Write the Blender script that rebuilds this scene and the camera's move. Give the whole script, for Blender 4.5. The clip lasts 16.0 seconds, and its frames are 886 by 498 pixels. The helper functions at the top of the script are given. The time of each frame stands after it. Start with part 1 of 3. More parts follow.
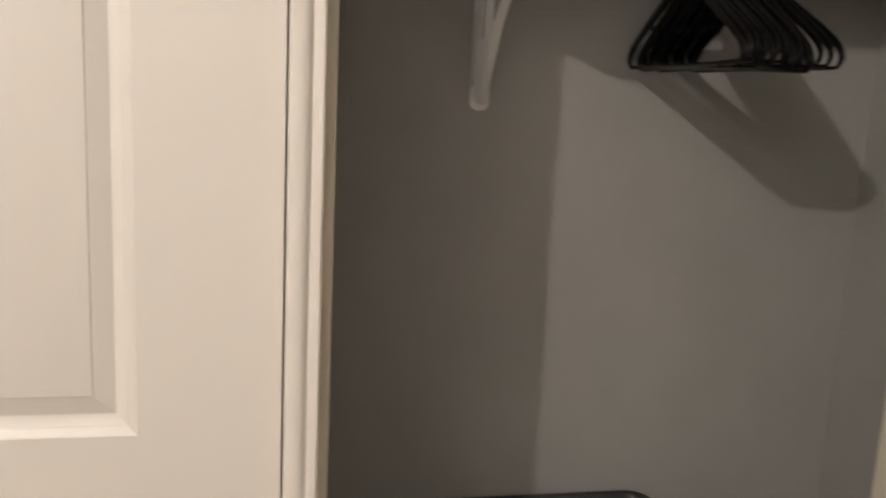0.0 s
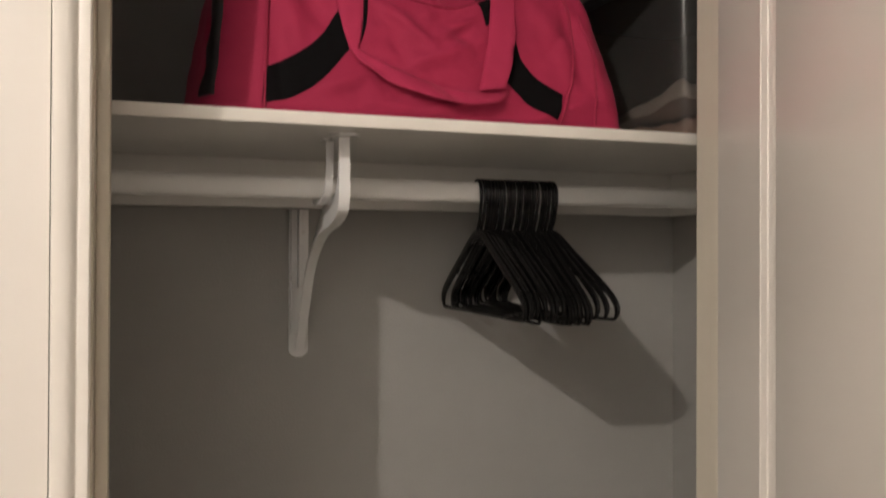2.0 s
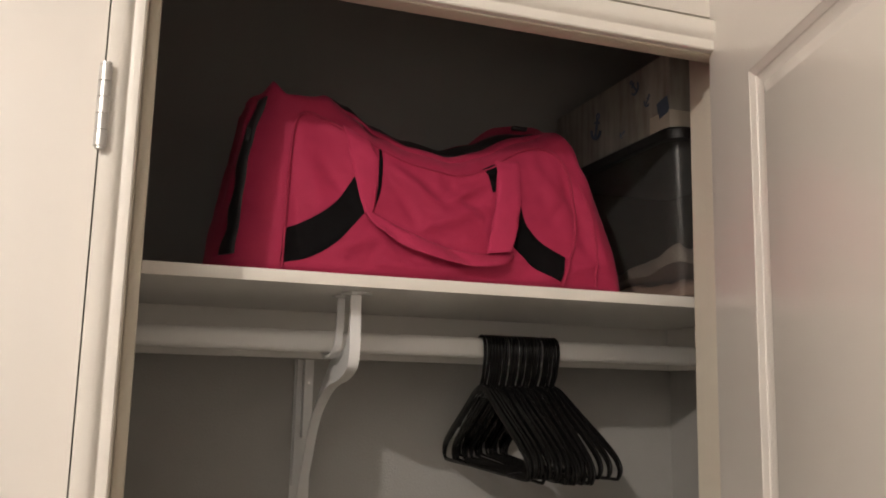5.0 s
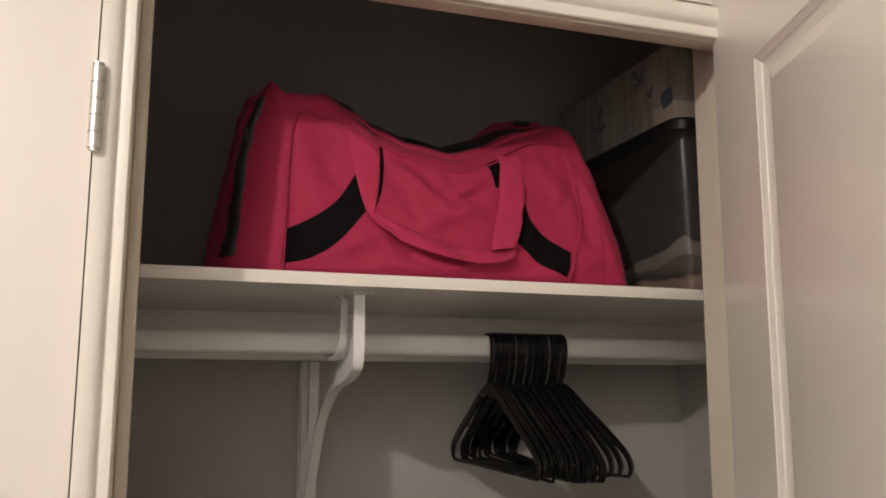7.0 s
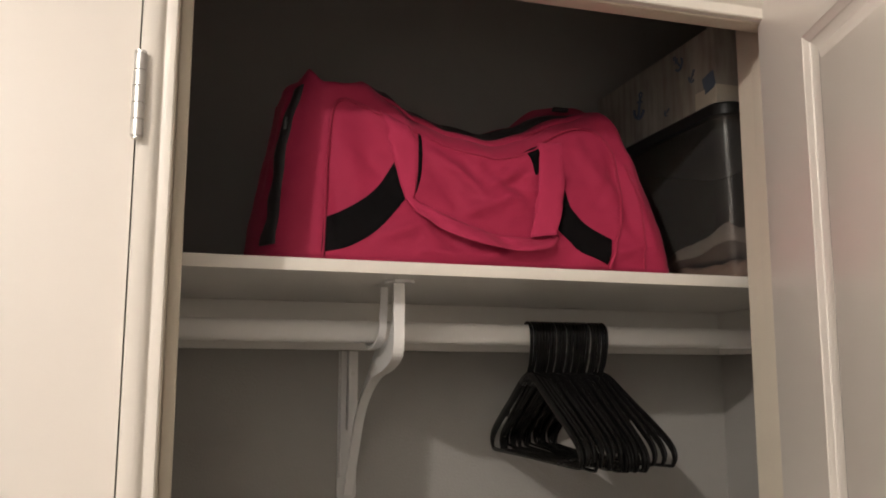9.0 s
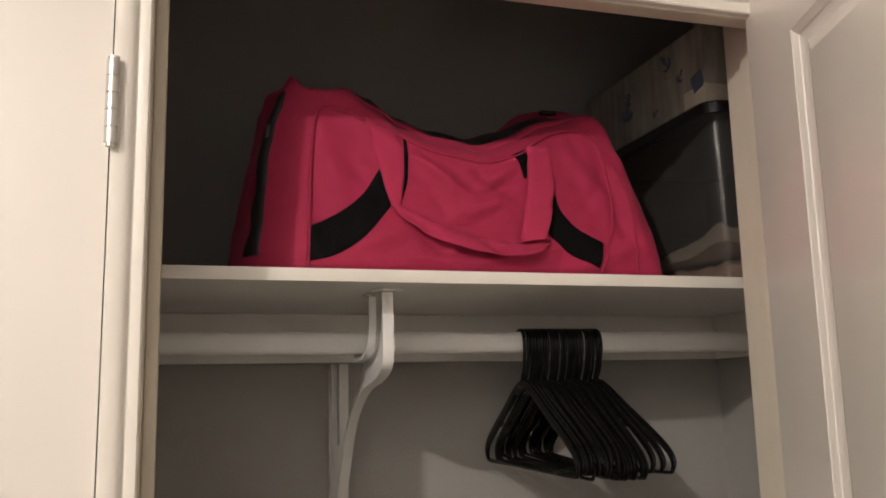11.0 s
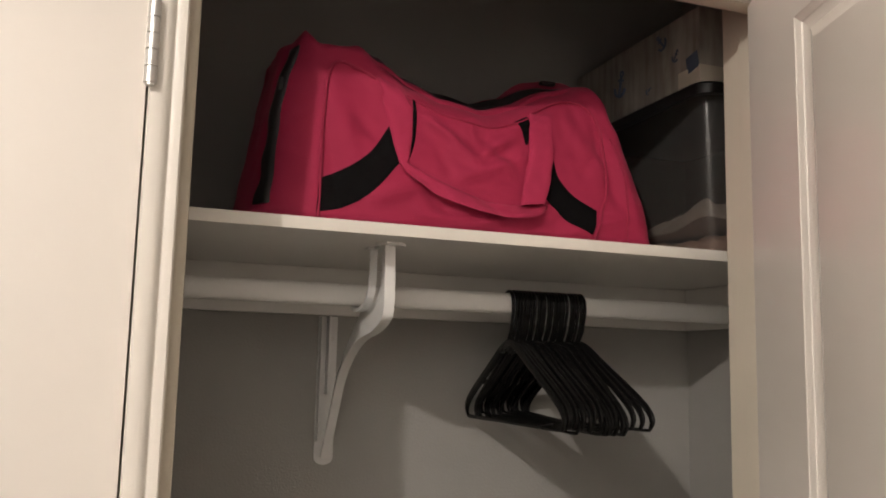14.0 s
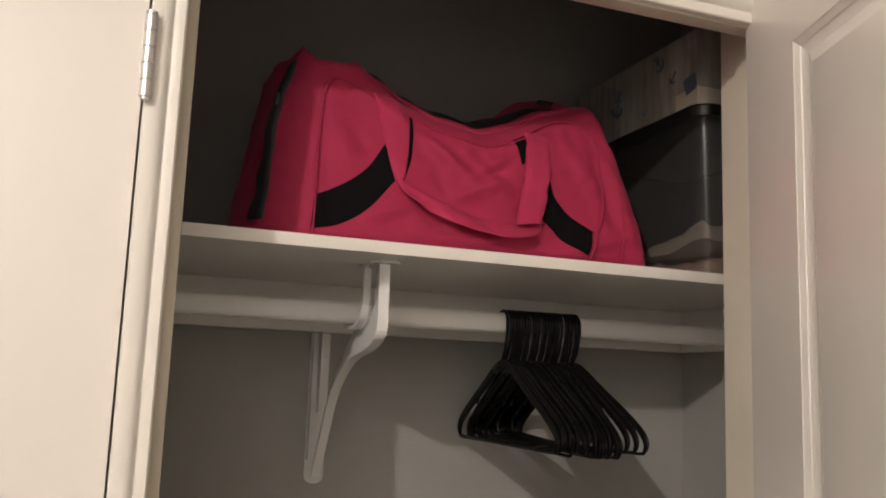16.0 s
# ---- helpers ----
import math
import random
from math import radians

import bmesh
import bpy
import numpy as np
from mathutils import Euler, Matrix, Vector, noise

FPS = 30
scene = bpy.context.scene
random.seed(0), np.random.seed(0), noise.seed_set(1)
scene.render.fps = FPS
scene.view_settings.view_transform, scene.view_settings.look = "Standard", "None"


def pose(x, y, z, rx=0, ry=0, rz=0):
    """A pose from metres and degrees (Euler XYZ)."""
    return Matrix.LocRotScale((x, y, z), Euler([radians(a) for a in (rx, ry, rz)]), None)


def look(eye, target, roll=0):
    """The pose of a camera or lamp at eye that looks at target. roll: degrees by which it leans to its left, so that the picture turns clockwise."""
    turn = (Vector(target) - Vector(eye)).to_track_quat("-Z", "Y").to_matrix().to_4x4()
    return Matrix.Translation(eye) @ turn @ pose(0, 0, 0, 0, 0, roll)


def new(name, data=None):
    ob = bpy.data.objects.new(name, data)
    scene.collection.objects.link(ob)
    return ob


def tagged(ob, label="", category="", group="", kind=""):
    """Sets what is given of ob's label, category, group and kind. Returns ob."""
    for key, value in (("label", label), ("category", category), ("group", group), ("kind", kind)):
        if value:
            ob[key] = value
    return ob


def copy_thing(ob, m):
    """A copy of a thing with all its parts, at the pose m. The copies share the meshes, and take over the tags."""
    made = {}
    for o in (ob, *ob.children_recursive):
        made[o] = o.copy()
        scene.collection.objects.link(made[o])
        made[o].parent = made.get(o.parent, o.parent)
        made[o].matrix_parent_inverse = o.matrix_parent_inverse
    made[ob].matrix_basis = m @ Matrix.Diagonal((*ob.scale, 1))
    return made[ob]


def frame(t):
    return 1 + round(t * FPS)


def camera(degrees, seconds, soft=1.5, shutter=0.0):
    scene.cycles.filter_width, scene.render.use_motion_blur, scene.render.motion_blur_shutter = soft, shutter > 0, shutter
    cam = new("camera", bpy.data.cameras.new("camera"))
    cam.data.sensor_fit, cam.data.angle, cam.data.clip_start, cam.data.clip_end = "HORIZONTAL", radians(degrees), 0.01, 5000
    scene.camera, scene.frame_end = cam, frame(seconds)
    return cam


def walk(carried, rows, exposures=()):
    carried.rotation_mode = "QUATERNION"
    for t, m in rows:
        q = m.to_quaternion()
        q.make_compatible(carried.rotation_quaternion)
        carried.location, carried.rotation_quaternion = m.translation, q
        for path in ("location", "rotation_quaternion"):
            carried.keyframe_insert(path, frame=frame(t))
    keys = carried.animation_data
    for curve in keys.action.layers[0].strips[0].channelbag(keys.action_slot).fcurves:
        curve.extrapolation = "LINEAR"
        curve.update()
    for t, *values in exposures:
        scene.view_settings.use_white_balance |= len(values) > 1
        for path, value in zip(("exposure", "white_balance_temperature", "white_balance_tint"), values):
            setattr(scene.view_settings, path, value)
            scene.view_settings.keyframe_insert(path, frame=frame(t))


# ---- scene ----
cam = camera(53.43, 16.0, soft=1.8, shutter=0.5)
PATH = [
    (0, look((-0.0702, -0.8556, 1.3702), (0.2339, 0.5876, 1.0969), 2.78)),
    (0.2, look((-0.0898, -0.8717, 1.3611), (0.2972, 0.5498, 1.0788), 3.51)),
    (0.3, look((-0.0927, -0.8760, 1.3625), (0.3175, 0.5358, 1.0647), 3.80)),
    (0.5, look((-0.0983, -0.8855, 1.3664), (0.3488, 0.5165, 1.0759), 4.25)),
    (0.7, look((-0.0741, -0.8991, 1.4009), (0.3812, 0.5033, 1.1250), 3.97)),
    (1, look((-0.0173, -0.8986, 1.4110), (0.4358, 0.5170, 1.2091), 2.74)),
    (1.5, look((0.0301, -0.8987, 1.4667), (0.4996, 0.5238, 1.3887), 0.88)),
    (1.7, look((0.0320, -0.8990, 1.4830), (0.5076, 0.5225, 1.4373), 0.60)),
    (2, look((0.0335, -0.8997, 1.5046), (0.5192, 0.5195, 1.5168), 0.23)),
    (2.2, look((0.0300, -0.8970, 1.5070), (0.5057, 0.5246, 1.5594), 0.00)),
    (2.5, look((0.0246, -0.8916, 1.5109), (0.4827, 0.5342, 1.5967), -0.32)),
    (3, look((0.0370, -0.9043, 1.5101), (0.5277, 0.5089, 1.6197), -0.48)),
    (3.5, look((0.0261, -0.9126, 1.5170), (0.5396, 0.4915, 1.6396), 0.32)),
    (4, look((0.0095, -0.9219, 1.5237), (0.5216, 0.4784, 1.6875), 1.63)),
    (4.5, look((-0.0055, -0.9360, 1.5345), (0.5030, 0.4581, 1.7533), 1.77)),
    (4.7, look((-0.0050, -0.9350, 1.5350), (0.4943, 0.4594, 1.7728), 1.65)),
    (7, look((0.0055, -0.9160, 1.5344), (0.4885, 0.4839, 1.7727), 0.12)),
    (7.5, look((0.0064, -0.9197, 1.5308), (0.4824, 0.4825, 1.7706), -0.22)),
    (8, look((0.0099, -0.9192, 1.5232), (0.4665, 0.4911, 1.7520), 0.19)),
    (8.5, look((-0.0007, -0.9159, 1.5276), (0.4444, 0.4988, 1.7520), 0.46)),
    (9, look((-0.0006, -0.9048, 1.5278), (0.4297, 0.5140, 1.7551), 0.12)),
    (11.3, look((0.0134, -0.8805, 1.5210), (0.4527, 0.5315, 1.7725), -1.50)),
    (11.5, look((0.0134, -0.8801, 1.5206), (0.4502, 0.5356, 1.7550), -1.45)),
    (12, look((0.0021, -0.8713, 1.5182), (0.4283, 0.5499, 1.7383), -0.71)),
    (12.5, look((-0.0206, -0.8816, 1.5108), (0.4445, 0.5307, 1.7088), -0.16)),
    (13, look((-0.0465, -0.9037, 1.4922), (0.4735, 0.4890, 1.6924), -0.13)),
    (13.5, look((-0.0621, -0.8985, 1.4940), (0.4607, 0.4931, 1.6942), 0.90)),
    (14, look((-0.0634, -0.8995, 1.4952), (0.4551, 0.4930, 1.6999), 1.32)),
    (14.5, look((-0.0610, -0.9054, 1.4970), (0.4548, 0.4872, 1.7081), 1.43)),
    (15, look((-0.0636, -0.9084, 1.5031), (0.4549, 0.4812, 1.7274), 1.75)),
    (15.5, look((-0.0631, -0.9011, 1.5044), (0.4633, 0.4831, 1.7428), 1.83)),
    (16, look((-0.0612, -0.8918, 1.5004), (0.4639, 0.4941, 1.7320), 2.13)),
]
walk(cam, PATH, exposures=[(0, -0.06), (0.5, 0.0), (1.0, -0.13), (1.5, -0.13), (2.0, 0.04), (2.6, 0.02), (4.0, 0.0), (9.0, 0.06), (16.0, 0.06)])

# ---- world and light ----
world = bpy.data.worlds.new("world")
scene.world = world
world.use_nodes = True
world.node_tree.nodes["Background"].inputs[0].default_value = (0.9, 0.85, 0.8, 1)
world.node_tree.nodes["Background"].inputs[1].default_value = 0.02

LAMP = (-1.452, -2.000, 2.655)
bulb = bpy.data.lights.new("ceiling_bulb", "POINT")
bulb.energy, bulb.color, bulb.shadow_soft_size = 110.0, (1.0, 0.918, 0.83), 0.032
new("ceiling_bulb", bulb).location = LAMP


# ---- materials ----
def nodes_of(name):
    m = bpy.data.materials.new(name)
    m.use_nodes = True
    return m, m.node_tree.nodes, m.node_tree.links, m.node_tree.nodes["Principled BSDF"]


def surface(name, color, rough, var=0.08, scale=6.0, fine=180.0, bump=0.08, dist=0.002, coat=0.0, metal=0.0, spec=0.5, rvar=0.1):
    """Paint, plastic or cloth: two scales of colour and gloss variation and a fine relief."""
    m, N, L, b = nodes_of(name)
    co = N.new("ShaderNodeTexCoord")
    big = N.new("ShaderNodeTexNoise")
    big.inputs["Scale"].default_value, big.inputs["Detail"].default_value = scale, 5
    small = N.new("ShaderNodeTexNoise")
    small.inputs["Scale"].default_value, small.inputs["Detail"].default_value = fine, 3
    for n in (big, small):
        L.new(co.outputs["Object"], n.inputs["Vector"])
    mix = N.new("ShaderNodeMixRGB")
    mix.inputs[1].default_value = (*[c * (1 - var) for c in color], 1)
    mix.inputs[2].default_value = (*[min(1, c * (1 + var)) for c in color], 1)
    add = N.new("ShaderNodeMath")
    add.operation = "MULTIPLY_ADD"
    L.new(small.outputs["Fac"], add.inputs[0])
    add.inputs[1].default_value = 0.35
    L.new(big.outputs["Fac"], add.inputs[2])
    sub = N.new("ShaderNodeMath")
    sub.operation = "SUBTRACT"
    L.new(add.outputs[0], sub.inputs[0])
    sub.inputs[1].default_value = 0.175
    L.new(sub.outputs[0], mix.inputs[0])
    L.new(mix.outputs[0], b.inputs["Base Color"])
    rr = N.new("ShaderNodeMapRange")
    rr.inputs[3].default_value, rr.inputs[4].default_value = rough - rvar / 2, rough + rvar / 2
    L.new(big.outputs["Fac"], rr.inputs[0])
    L.new(rr.outputs[0], b.inputs["Roughness"])
    bp = N.new("ShaderNodeBump")
    bp.inputs["Strength"].default_value, bp.inputs["Distance"].default_value = bump, dist
    L.new(small.outputs["Fac"], bp.inputs["Height"])
    L.new(bp.outputs[0], b.inputs["Normal"])
    b.inputs["Metallic"].default_value = metal
    b.inputs["Coat Weight"].default_value = coat
    b.inputs["Coat Roughness"].default_value = 0.15
    b.inputs["Specular IOR Level"].default_value = spec
    return m


M_DOOR = surface("door_paint", (0.785, 0.735, 0.675), 0.40, 0.02, 3, 420, 0.10, 0.0006, rvar=0.06, coat=0.85, spec=0.7)
M_TRIM = surface("trim_paint", (0.80, 0.755, 0.69), 0.36, 0.03, 5, 300, 0.10, 0.0006)
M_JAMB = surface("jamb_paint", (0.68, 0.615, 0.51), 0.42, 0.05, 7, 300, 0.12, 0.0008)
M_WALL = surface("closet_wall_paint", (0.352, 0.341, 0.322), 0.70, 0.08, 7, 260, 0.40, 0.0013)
M_FRONT = surface("front_wall_paint", (0.74, 0.69, 0.63), 0.7, 0.03, 3, 240, 0.3, 0.0012)
# near-white for the unseen hall walls, set by the bounce they give
M_BOUNCE = surface("hall_bounce_white", (0.88, 0.87, 0.86), 0.75, 0.03, 3, 240, 0.3, 0.0012)
M_CEIL = surface("ceiling_paint", (0.84, 0.83, 0.82), 0.85, 0.03, 4, 150, 0.5, 0.002)
# dark warm brown keeps upward bounce from the unseen floor low
M_FLOOR = surface("floor_low_bounce", (0.25, 0.205, 0.165), 0.95, 0.2, 9, 500, 0.8, 0.006)
M_SHELF = surface("shelf_melamine", (0.82, 0.80, 0.77), 0.40, 0.03, 6, 320, 0.05, 0.0005)
M_ROD = surface("rod_enamel", (0.80, 0.785, 0.765), 0.32, 0.03, 12, 300, 0.06, 0.0005)
M_BRACKET = surface("bracket_enamel", (0.78, 0.77, 0.76), 0.35, 0.05, 25, 300, 0.12, 0.0006)
M_HANGER = surface("black_plastic", (0.0075, 0.0072, 0.0070), 0.26, 0.2, 20, 400, 0.1, 0.0005, spec=0.14)
M_PINK = surface("bag_fabric_pink", (0.365, 0.021, 0.067), 0.74, 0.12, 9, 900, 0.35, 0.0012, spec=0.25)
M_PINKD = surface("bag_trim_pink", (0.32, 0.018, 0.056), 0.70, 0.12, 14, 900, 0.35, 0.001, spec=0.25)
M_STRAP = surface("bag_webbing_pink", (0.43, 0.030, 0.086), 0.75, 0.10, 16, 1100, 0.5, 0.0012, spec=0.2)
M_BLACKF = surface("bag_fabric_black", (0.005, 0.0045, 0.005), 0.85, 0.2, 14, 900, 0.4, 0.001, spec=0.08)
for cloth in (M_PINK, M_PINKD, M_STRAP):
    cloth.node_tree.nodes["Principled BSDF"].inputs["Sheen Weight"].default_value = 0.03
    cloth.node_tree.nodes["Principled BSDF"].inputs["Sheen Roughness"].default_value = 0.5
M_ZIP = surface("zipper_black", (0.010, 0.010, 0.011), 0.5, 0.2, 30, 900, 0.4, 0.001)
M_STEEL = surface("hinge_steel", (0.72, 0.71, 0.69), 0.42, 0.08, 60, 500, 0.1, 0.0005, metal=1.0)
M_LID = surface("lid_plastic", (0.014, 0.014, 0.015), 0.38, 0.2, 15, 350, 0.15, 0.0006)
M_TOTE = surface("tote_plastic", (0.020, 0.021, 0.024), 0.42, 0.2, 12, 350, 0.2, 0.0008)
M_CLOTH1 = surface("folded_cloth_tan", (0.66, 0.47, 0.38), 0.9, 0.2, 18, 600, 0.6, 0.002, spec=0.1)
M_CLOTH2 = surface("folded_cloth_grey", (0.47, 0.42, 0.38), 0.9, 0.2, 18, 600, 0.6, 0.002, spec=0.1)
M_BLUE = surface("print_blue", (0.10, 0.135, 0.21), 0.6, 0.2, 30, 500, 0.1, 0.0005)
M_BAND = surface("label_cream", (0.70, 0.64, 0.54), 0.6, 0.08, 30, 500, 0.1, 0.0005)


def smoky_plastic():
    """Tinted clear plastic: partly see-through, partly a dark glossy skin."""
    m, N, L, b = nodes_of("smoky_clear_plastic")
    b.inputs["Base Color"].default_value = (0.11, 0.106, 0.104, 1)
    co = N.new("ShaderNodeTexCoord")
    n = N.new("ShaderNodeTexNoise")
    n.inputs["Scale"].default_value, n.inputs["Detail"].default_value = 14, 4
    L.new(co.outputs["Object"], n.inputs["Vector"])
    r = N.new("ShaderNodeMapRange")
    r.inputs[3].default_value, r.inputs[4].default_value = 0.16, 0.34
    L.new(n.outputs["Fac"], r.inputs[0])
    L.new(r.outputs[0], b.inputs["Roughness"])
    tr = N.new("ShaderNodeBsdfTransparent")
    tr.inputs[0].default_value = (0.93, 0.91, 0.89, 1)
    mix = N.new("ShaderNodeMixShader")
    mix.inputs[0].default_value = 0.23
    L.new(tr.outputs[0], mix.inputs[1])
    L.new(b.outputs[0], mix.inputs[2])
    L.new(mix.outputs[0], N["Material Output"].inputs[0])
    return m


def plank_print():
    """Printed carton: pale boards with brown grain streaks."""
    m, N, L, b = nodes_of("printed_carton")
    co = N.new("ShaderNodeTexCoord")
    mp = N.new("ShaderNodeMapping")
    mp.inputs["Scale"].default_value = (38, 38, 5)
    L.new(co.outputs["Object"], mp.inputs[0])
    n1 = N.new("ShaderNodeTexNoise")
    n1.inputs["Scale"].default_value, n1.inputs["Detail"].default_value = 1.6, 6
    L.new(mp.outputs[0], n1.inputs["Vector"])
    n2 = N.new("ShaderNodeTexNoise")
    n2.inputs["Scale"].default_value, n2.inputs["Detail"].default_value = 22, 3
    L.new(co.outputs["Object"], n2.inputs["Vector"])
    r = N.new("ShaderNodeValToRGB")
    r.color_ramp.elements[0].position, r.color_ramp.elements[0].color = 0.30, (0.36, 0.31, 0.26, 1)
    r.color_ramp.elements[1].position, r.color_ramp.elements[1].color = 0.62, (0.56, 0.52, 0.47, 1)
    L.new(n1.outputs["Fac"], r.inputs[0])
    mix = N.new("ShaderNodeMixRGB")
    mix.blend_type = "MULTIPLY"
    mix.inputs[0].default_value = 0.5
    L.new(r.outputs[0], mix.inputs[1])
    L.new(n2.outputs["Fac"], mix.inputs[2])
    L.new(mix.outputs[0], b.inputs["Base Color"])
    b.inputs["Roughness"].default_value = 0.6
    return m


M_BIN = smoky_plastic()
M_CARTON = plank_print()

# ---- builders ----
ORIGIN = {}


def thing(name, base, label, category, group="", kind=""):
    e = new(name)
    e.empty_display_size = 0.05
    e.location = base
    ORIGIN[e.name] = Vector(base)
    return tagged(e, label, category, group, kind)


def mesh_of(name, bm, material, smooth=True, angle=35):
    bmesh.ops.recalc_face_normals(bm, faces=bm.faces)
    me = bpy.data.meshes.new(name)
    if smooth:
        lim = radians(angle)
        for f in bm.faces:
            f.smooth = True
        for e in bm.edges:
            if len(e.link_faces) == 2 and e.calc_face_angle(0) > lim:
                e.smooth = False
    bm.to_mesh(me)
    bm.free()
    me.materials.append(material)
    return me


def part(name, bm, material, parent, label="", smooth=True, angle=35):
    """One bmesh in world coordinates as ONE mesh object under a thing or a part."""
    root = parent
    while root.parent:
        root = root.parent
    off = ORIGIN.get(root.name, Vector((0, 0, 0)))
    bmesh.ops.translate(bm, verts=bm.verts, vec=-off)
    ob = new(name, mesh_of(name, bm, material, smooth, angle))
    ob.parent = parent
    return tagged(ob, label)


def structure(name, bm, material, label, category, smooth=True):
    return tagged(new(name, mesh_of(name, bm, material, smooth)), label, category, kind="structure")


def box(bm, x0, x1, y0, y1, z0, z1, bevel=0.0, seg=2):
    m = Matrix.Translation(((x0 + x1) / 2, (y0 + y1) / 2, (z0 + z1) / 2)) @ Matrix.Diagonal((x1 - x0, y1 - y0, z1 - z0, 1))
    r = bmesh.ops.create_cube(bm, size=1.0, matrix=m)
    if bevel:
        vs = set(r["verts"])
        es = [e for e in bm.edges if e.verts[0] in vs and e.verts[1] in vs]
        bmesh.ops.bevel(bm, geom=es, offset=bevel, segments=seg, affect="EDGES", profile=0.6)
    return bm


def boxed(*a, **k):
    return box(bmesh.new(), *a, **k)


def grid_faces(bm, rows, close_u=False, close_v=False):
    """Quads over rows of points."""
    vs = [[bm.verts.new(p) for p in r] for r in rows]
    n, m = len(vs), len(vs[0])
    for i in range(n if close_u else n - 1):
        for j in range(m if close_v else m - 1):
            a, b2, c, d = vs[i][j], vs[(i + 1) % n][j], vs[(i + 1) % n][(j + 1) % m], vs[i][(j + 1) % m]
            if len({a, b2, c, d}) == 4:
                bm.faces.new((a, b2, c, d))
    return vs


def spline(pts, n):
    """n points along a Catmull-Rom curve through pts."""
    P = [Vector(p) for p in pts]
    P = [P[0] * 2 - P[1]] + P + [P[-1] * 2 - P[-2]]
    out = []
    for k in range(n):
        s = k / (n - 1) * (len(P) - 3)
        i = min(int(s), len(P) - 4)
        t = s - i
        a, b2, c, d = P[i:i + 4]
        out.append(0.5 * ((2 * b2) + (c - a) * t + (2 * a - 5 * b2 + 4 * c - d) * t * t + (3 * b2 - a - 3 * c + d) * t ** 3))
    return out


def tube(bm, pts, rad, sides=8, flat=1.0, cap=True):
    """A round rod along points; flat squeezes it along its second axis."""
    P = [Vector(p) for p in pts]
    rows, ref = [], None
    for i, p in enumerate(P):
        t = (P[min(i + 1, len(P) - 1)] - P[max(i - 1, 0)]).normalized()
        if ref is None:
            ref = t.orthogonal().normalized()
        ref = (ref - t * ref.dot(t)).normalized()
        o = t.cross(ref)
        rows.append([p + rad * (math.cos(a) * ref + flat * math.sin(a) * o) for a in [2 * math.pi * k / sides for k in range(sides)]])
    vs = grid_faces(bm, rows, close_v=True)
    if cap:
        bm.faces.new(vs[0])
        bm.faces.new(vs[-1])
    return bm


def prism(bm, poly, axis, a, b2):
    """Extrude a closed 2D outline from a to b2 along an axis ('x', 'y' or 'z')."""
    def at(p, k):
        return {"x": (k, p[0], p[1]), "y": (p[0], k, p[1]), "z": (p[0], p[1], k)}[axis]
    lo = [bm.verts.new(at(p, a)) for p in poly]
    hi = [bm.verts.new(at(p, b2)) for p in poly]
    bm.faces.new(lo)
    bm.faces.new(hi)
    for i in range(len(poly)):
        j = (i + 1) % len(poly)
        bm.faces.new((lo[i], lo[j], hi[j], hi[i]))
    return bm


def lerp_table(tab, x):
    if x <= tab[0][0]:
        return tab[0][1]
    for (a, u), (b, v) in zip(tab, tab[1:]):
        if x <= b:
            t = (x - a) / (b - a)
            t = t * t * (3 - 2 * t) * 0.5 + t * 0.5
            return u + (v - u) * t
    return tab[-1][1]


# ---- room shell ----
WALL_Y0, WALL_Y1 = 0.0, 0.112          # the wall that holds the closet opening
BACK, RIGHT, LEFT = 0.607, 1.032, -0.30
XL, XR = -0.010, 0.742                 # jamb faces of the opening
HEAD = 1.983
CEIL = 2.74

# floor is out of view; its tone only steers the bounced light
structure("floor", boxed(-4.2, 3.0, -2.7, 0.80, -0.10, 0.0), M_FLOOR, "unseen brown floor of hall and closet, dark to limit bounce", "floor")
# unseen hall ceiling over the lamp, pale so that it reflects downwards
structure("ceiling", boxed(-4.3, 3.1, -2.8, 0.0, CEIL, CEIL + 0.1), M_CEIL, "unseen white hall ceiling added to bounce light", "ceiling")
# out-of-view closet ceiling, white to lift the wall above the shelf
structure("closet_ceiling", boxed(LEFT - 0.1, RIGHT + 0.1, WALL_Y1, BACK + 0.1, 2.44, 2.54), M_CEIL, "unseen white closet ceiling added to bounce light", "ceiling")
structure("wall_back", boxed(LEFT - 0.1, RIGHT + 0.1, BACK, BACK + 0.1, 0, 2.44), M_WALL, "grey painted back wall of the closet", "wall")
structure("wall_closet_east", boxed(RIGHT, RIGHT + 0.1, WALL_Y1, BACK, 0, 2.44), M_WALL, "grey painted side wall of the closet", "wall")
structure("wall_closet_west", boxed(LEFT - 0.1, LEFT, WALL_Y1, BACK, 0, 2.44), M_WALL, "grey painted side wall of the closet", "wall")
# unseen hall walls, added to throw lamp light back into the closet
structure("wall_hall_west", boxed(-4.3, -4.2, -2.7, WALL_Y1, 0, CEIL), M_BOUNCE, "unseen pale hall wall added to bounce light", "wall")
structure("wall_hall_east", boxed(3.0, 3.1, -2.7, WALL_Y1, 0, CEIL), M_BOUNCE, "unseen pale hall wall added to bounce light", "wall")
structure("wall_hall_south", boxed(-4.3, 3.1, -2.8, -2.7, 0, CEIL), M_BOUNCE, "unseen pale hall wall added to bounce light", "wall")

# front wall: pieces round the closet opening and the neighbouring doorway
bm = bmesh.new()
box(bm, -4.2, -0.86, WALL_Y0, WALL_Y1, 0, CEIL)
box(bm, -0.86, XR + 0.03, WALL_Y0 + 0.001, WALL_Y1, 2.112, CEIL)
box(bm, -0.030, XR + 0.02, WALL_Y0, WALL_Y1, 2.036, 2.112)
